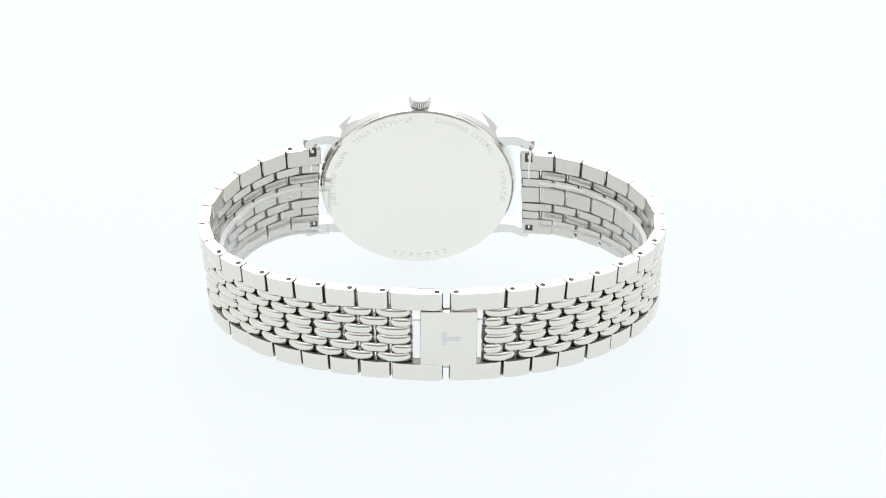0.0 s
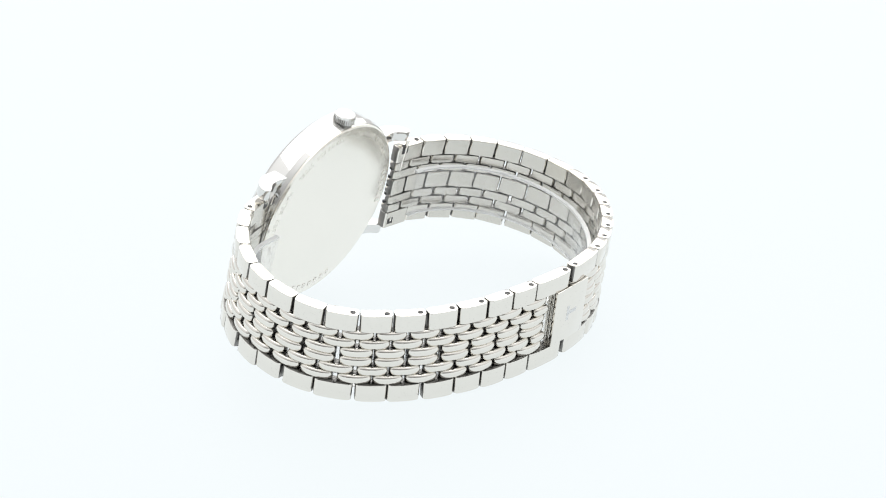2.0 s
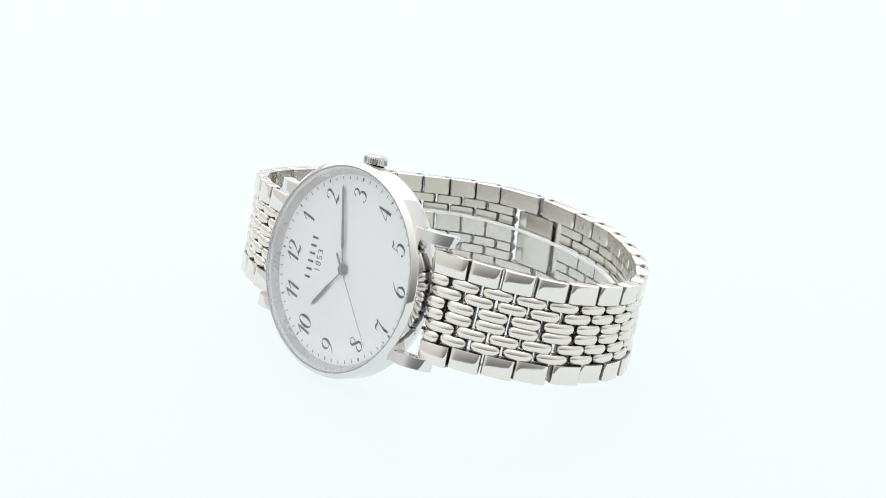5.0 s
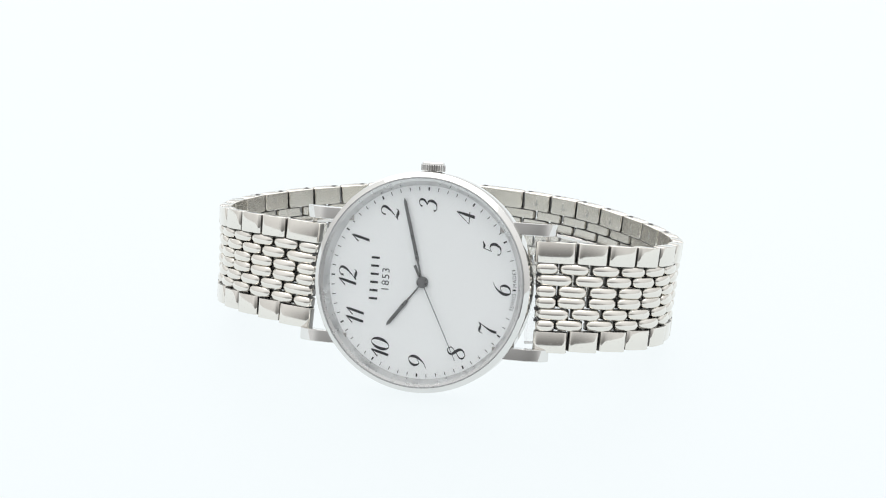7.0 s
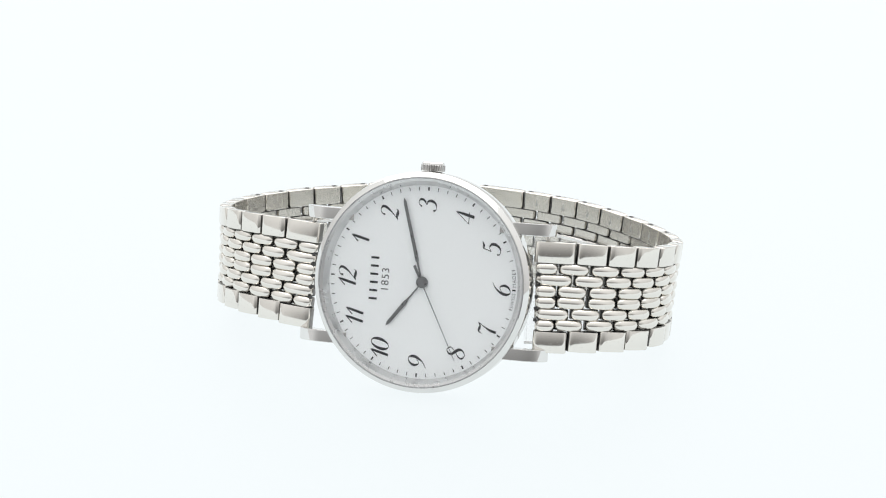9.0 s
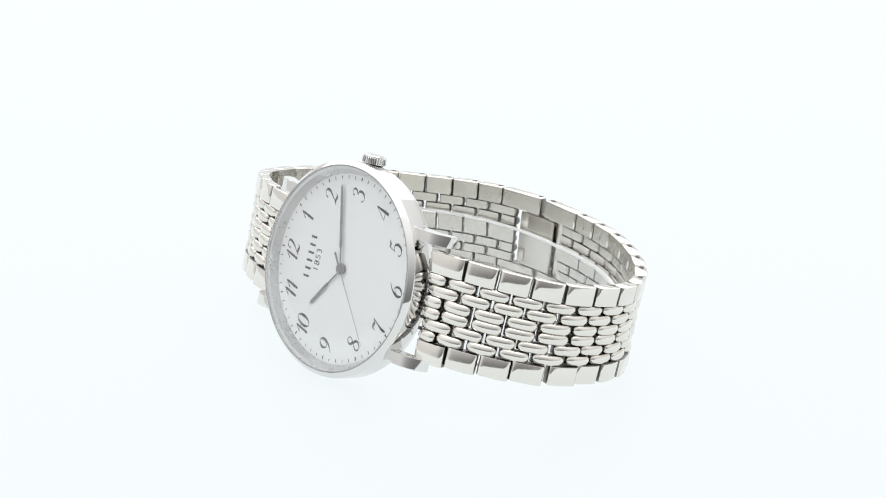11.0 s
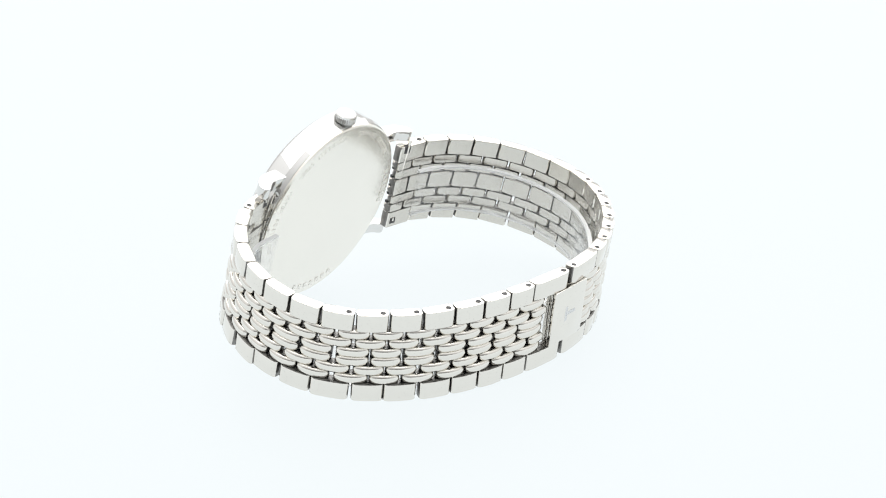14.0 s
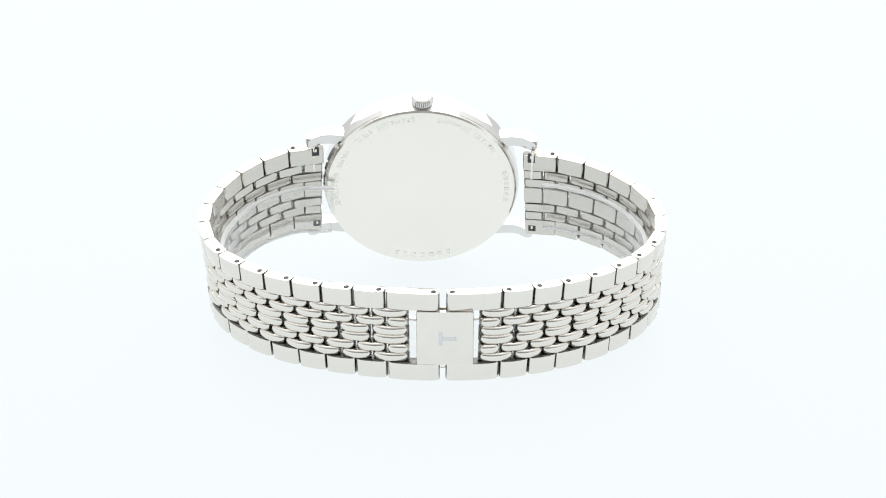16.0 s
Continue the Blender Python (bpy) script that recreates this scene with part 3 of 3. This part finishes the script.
def build_band(s_lug, s_edge, s_end, turn, holes):
    """One half of the bracelet from its lug to the clasp; turn is +1 or -1 along the loop."""
    # the tube takes the gap-shade colour, for the dark strip beside the lug
    band = part("bracelet_half", band_core(s_lug), SIDE, watch, "half of a steel bracelet with rounded links")
    first = 5.8 if turn > 0 else 5.1
    over = 1.5 if turn > 0 else 1.9      # how far the first links reach past the spring bar
    long_start = s_end - turn * (9.5 if turn > 0 else 9.9)
    n = 13
    pitch = (abs(long_start - s_lug) - first) / n
    seams = [s_lug + turn * (first + pitch * k) for k in range(n + 1)]
    order = lambda a, b: (min(a, b), max(a, b))
    outer = [s_lug - turn * over] + seams + [s_end]
    for i, (a, b) in enumerate(zip(outer, outer[1:])):
        lo, hi = order(a, b)
        for f0, f1 in ((0, 0.19), (0.81, 1.0)):
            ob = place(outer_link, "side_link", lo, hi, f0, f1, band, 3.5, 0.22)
            if f0 == 0 and turn > 0 and len(outer) - 2 - holes < i < len(outer) - 2:
                m, length = link_frame(lo, hi)
                part("arrow_mark", arrow_mesh(), ETCHED, band, "", m @ Matrix.Translation((0, 1.75, -THICK / 2 - 0.012)))
            if f0 == 0 and (i == 0 or i > len(outer) - 2 - holes):
                m, length = link_frame(lo, hi)
                part("pin_hole", hole_mesh(), DARK_FILL, band, "", m @ Matrix.Translation((-turn * (length / 2 - 1.15), -0.012, 0.1)) @ pose(0, 0, 0, 90, 0, 0))
    m, length = link_frame(*order(s_lug - turn * over, seams[0]))
    for y0, y1 in ((-0.04, 1.6), (width_at(s_lug) - 2.2, width_at(s_lug) - 0.9)):
        x0 = turn * (length / 2 - 1.9)
        # a solid block, not a cut: the slot's shade is its colour
        slot = part("spring_bar_slot", box(x0 - 0.72, x0 + 0.72, y0, y1, -THICK / 2 - 0.05, -THICK / 2 + 0.7), DARK_FILL, band, "near-black block standing for the shaded slot", m)
        part("release_pin", box(x0 - 0.2, x0 + 0.2, y0 - 0.02, y0 + 0.7, -THICK / 2 - 0.2, -THICK / 2 - 0.06, 0.05), LINK, slot, "small bright release pin")
    # near-black blocks painted in for dark reflections at the lug-end links
    for c in range(2, 7):
        y = COLS[c] * width_at(s_lug)
        part("end_reflection", box(turn * (length / 2 - 1.15), turn * (length / 2 - 0.6), y - 0.25, y + 0.25, 0.2, 0.72, 0.0), DARK_FILL, band, "", m)
    same = [s_lug - turn * (over - 0.1)] + seams + [s_edge]
    half = [s_lug - turn * (over - 0.1)] + [s - turn * pitch / 2 for s in seams] + [s_edge]
    for c in (1, 2, 3, 5, 6):
        cuts = same if c in (2, 5) else half
        for a, b in zip(cuts, cuts[1:]):
            lo, hi = order(a, b)
            if c == 3:
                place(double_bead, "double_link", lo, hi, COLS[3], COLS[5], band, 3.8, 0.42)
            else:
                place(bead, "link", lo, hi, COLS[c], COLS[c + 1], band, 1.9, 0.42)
    # the pins run through the links a quarter of the way between the seams
    for s in (q - turn * pitch / 4 for q in sorted(seams + half[1:-1])):
        m, _ = link_frame(s - 0.2, s + 0.2)
        w = width_at(s)
        part("link_bar", pin_mesh(), SIDE, band, "", m @ Matrix.Translation((0, w / 2, -0.25)) @ Matrix.Diagonal((1, w * 0.9, 1, 1)))
    return band


def band_core(s0):
    """The lug-end tube round which the first links hinge."""
    lo, hi = (s0 - 0.9, s0 + 0.9)
    m, _ = link_frame(lo, hi)
    w = width_at(s0)
    bm = bmesh.new()
    bmesh.ops.create_cone(bm, cap_ends=True, segments=20, radius1=0.7, radius2=0.7, depth=w * 0.9, matrix=m @ Matrix.Translation((0, w / 2, -0.35)) @ pose(0, 0, 0, 90, 0, 0))
    return bm


S_MID = arc_at_x(1.1)
left_half = build_band(0.0, S_MID - 5.9, S_MID - 0.5, 1, 8)
right_half = build_band(TOTAL, S_MID + 6.4, S_MID + 0.5, -1, 8)


def build_clasp():
    m, _ = link_frame(S_MID - 4, S_MID + 4)
    w = width_at(S_MID)
    y0, y1 = 0.2 * w, 0.8 * w
    clasp = part("clasp", box(-5.35, 4.55, y0 - 0.1, y1 + 0.1, 0.35, 1.3, 0.18), LINK, watch, "smooth steel folding clasp cover", m)
    part("logo_plate", box(0.0, 0.75, w / 2 - 1.45, w / 2 + 1.45, 1.3, 1.32), SATIN, clasp, "embossed plain bar")
    part("logo_plate", box(-2.4, 0.0, w / 2 - 0.38, w / 2 + 0.38, 1.3, 1.32), SATIN, clasp, "embossed plain bar")
    part("clasp_blade", box(-5.0, 3.7, y0 + 0.1, y1 - 0.1, -1.25, -0.75, 0.1), INSIDE, clasp, "inner folding blade")
    part("catch", box(-4.6, -2.7, y0 + 0.2, y0 + 3.0, -1.5, -1.2, 0.1), INSIDE, clasp, "small steel catch")
    part("catch", box(-4.6, -3.2, y1 - 3.2, y1 - 0.8, -1.45, -1.2, 0.1), INSIDE, clasp, "small steel catch")
    part("hinge_pin", box(3.7, 4.6, y0 - 0.6, y1 + 0.6, -0.3, 0.3, 0.1), INSIDE, clasp, "hinge pin")


build_clasp()


# ---------------------------------------------------------------- clear cuff inside the bracelet
def strip(s0, s1, y0, y1, z0, z1, n):
    """A band that follows the inside of the bracelet between two arc lengths."""
    bm = bmesh.new()
    rows = []
    for i in range(n + 1):
        s = s0 + (s1 - s0) * i / n
        m, _ = link_frame(s - 0.5, s + 0.5)
        w = width_at(s)
        lift = 0.13 * max(0.0, (s - S_MID) / (TOTAL - S_MID))
        near = max(0.0, 1 - min(s - 1.0, TOTAL - 1.0 - s) / 14.0)
        rows.append([bm.verts.new(m @ Vector((0, y * w + d, z - 0.8 * near))) for y, d, z in ((y0[0] - lift, y0[1], z1), (y0[0] - lift, y0[1], z0), (y1[0] - lift, y1[1], z0), (y1[0] - lift, y1[1], z1))])
    for a, b in zip(rows, rows[1:]):
        for j in range(4):
            k = (j + 1) % 4
            bm.faces.new((a[j], a[k], b[k], b[j]))
    bm.faces.new(rows[0])
    bm.faces.new(rows[-1])
    bmesh.ops.recalc_face_normals(bm, faces=bm.faces)
    return bm


def build_cuff():
    cuff = tagged(new("display_cuff"), "clear plastic open cuff holding the bracelet in shape", "watch stand")
    lo, hi = -3.0, TOTAL - 2.2
    parts = [part("sheet", strip(lo + 0.4, hi - 0.4, (0.40, 0.3), (0.95, -0.3), -2.9, -2.2, 90), PLASTIC, cuff, "clear bent plastic sheet"),
             part("rim", strip(lo, hi, (0.40, -0.1), (0.40, 0.29), -2.95, -2.15, 90), FROST, cuff, "pale polished plastic edge"),
             part("rim", strip(lo, hi, (0.95, -0.29), (0.95, 0.05), -2.95, -2.15, 90), FROST, cuff, "pale polished plastic edge"),
             part("end_edge", strip(lo, lo + 0.39, (0.40, 0.3), (0.95, -0.3), -2.95, -2.15, 1), PLASTIC, cuff, "clear polished plastic edge"),
             part("end_edge", strip(hi - 0.39, hi, (0.40, 0.3), (0.95, -0.3), -2.95, -2.15, 1), PLASTIC, cuff, "clear polished plastic edge")]
    for ob in parts:
        ob.visible_shadow = False
    return cuff


cuff = build_cuff()


# ---------------------------------------------------------------- turning
TURNS = [(0.0, 0.0), (0.5, 12.9), (1.0, 26.5), (1.5, 39.8), (2.0, 53.4), (2.5, 66.6), (3.0, 80.3), (3.5, 93.7), (4.0, 107.3), (4.5, 120.3), (5.0, 132.1), (5.2, 136.2), (5.7, 145.7),
         (6.25, 154.2), (6.8, 161.3), (7.3, 166.5), (7.5, 168.2), (8.0, 170.9), (8.5, 168.2), (8.7, 166.5), (9.2, 161.1), (9.75, 154.0), (10.3, 145.2), (10.8, 135.6),
         (11.0, 131.2), (11.5, 120.2), (12.0, 106.7), (12.5, 93.1), (13.0, 79.3), (13.5, 66.0), (14.0, 52.4), (14.5, 39.1), (15.0, 25.5), (15.5, 12.2), (16.0, -1.3)]


def motions():
    rows = [(t, pose(0, 0, 0, 0, 0, a)) for t, a in TURNS]
    walk(watch, rows)
    walk(cuff, rows)
    # the second hand ticks six degrees a second, onward and back
    ticks, angle = [], 248.6 - 48
    for k in range(8):
        ticks += [(k + 0.42, angle), (k + 0.49, angle + 6)]
        angle += 6
    for k in range(8, 16):
        ticks += [(k + 0.51, angle), (k + 0.58, angle - 6)]
        angle -= 6
    ticks = [(0.0, ticks[0][1])] + ticks + [(16.0, angle)]
    walk(second_hand, [(t, metres(DIAL_FRAME @ pose(0, 0, 0, 0, 0, -a))) for t, a in ticks])


motions()
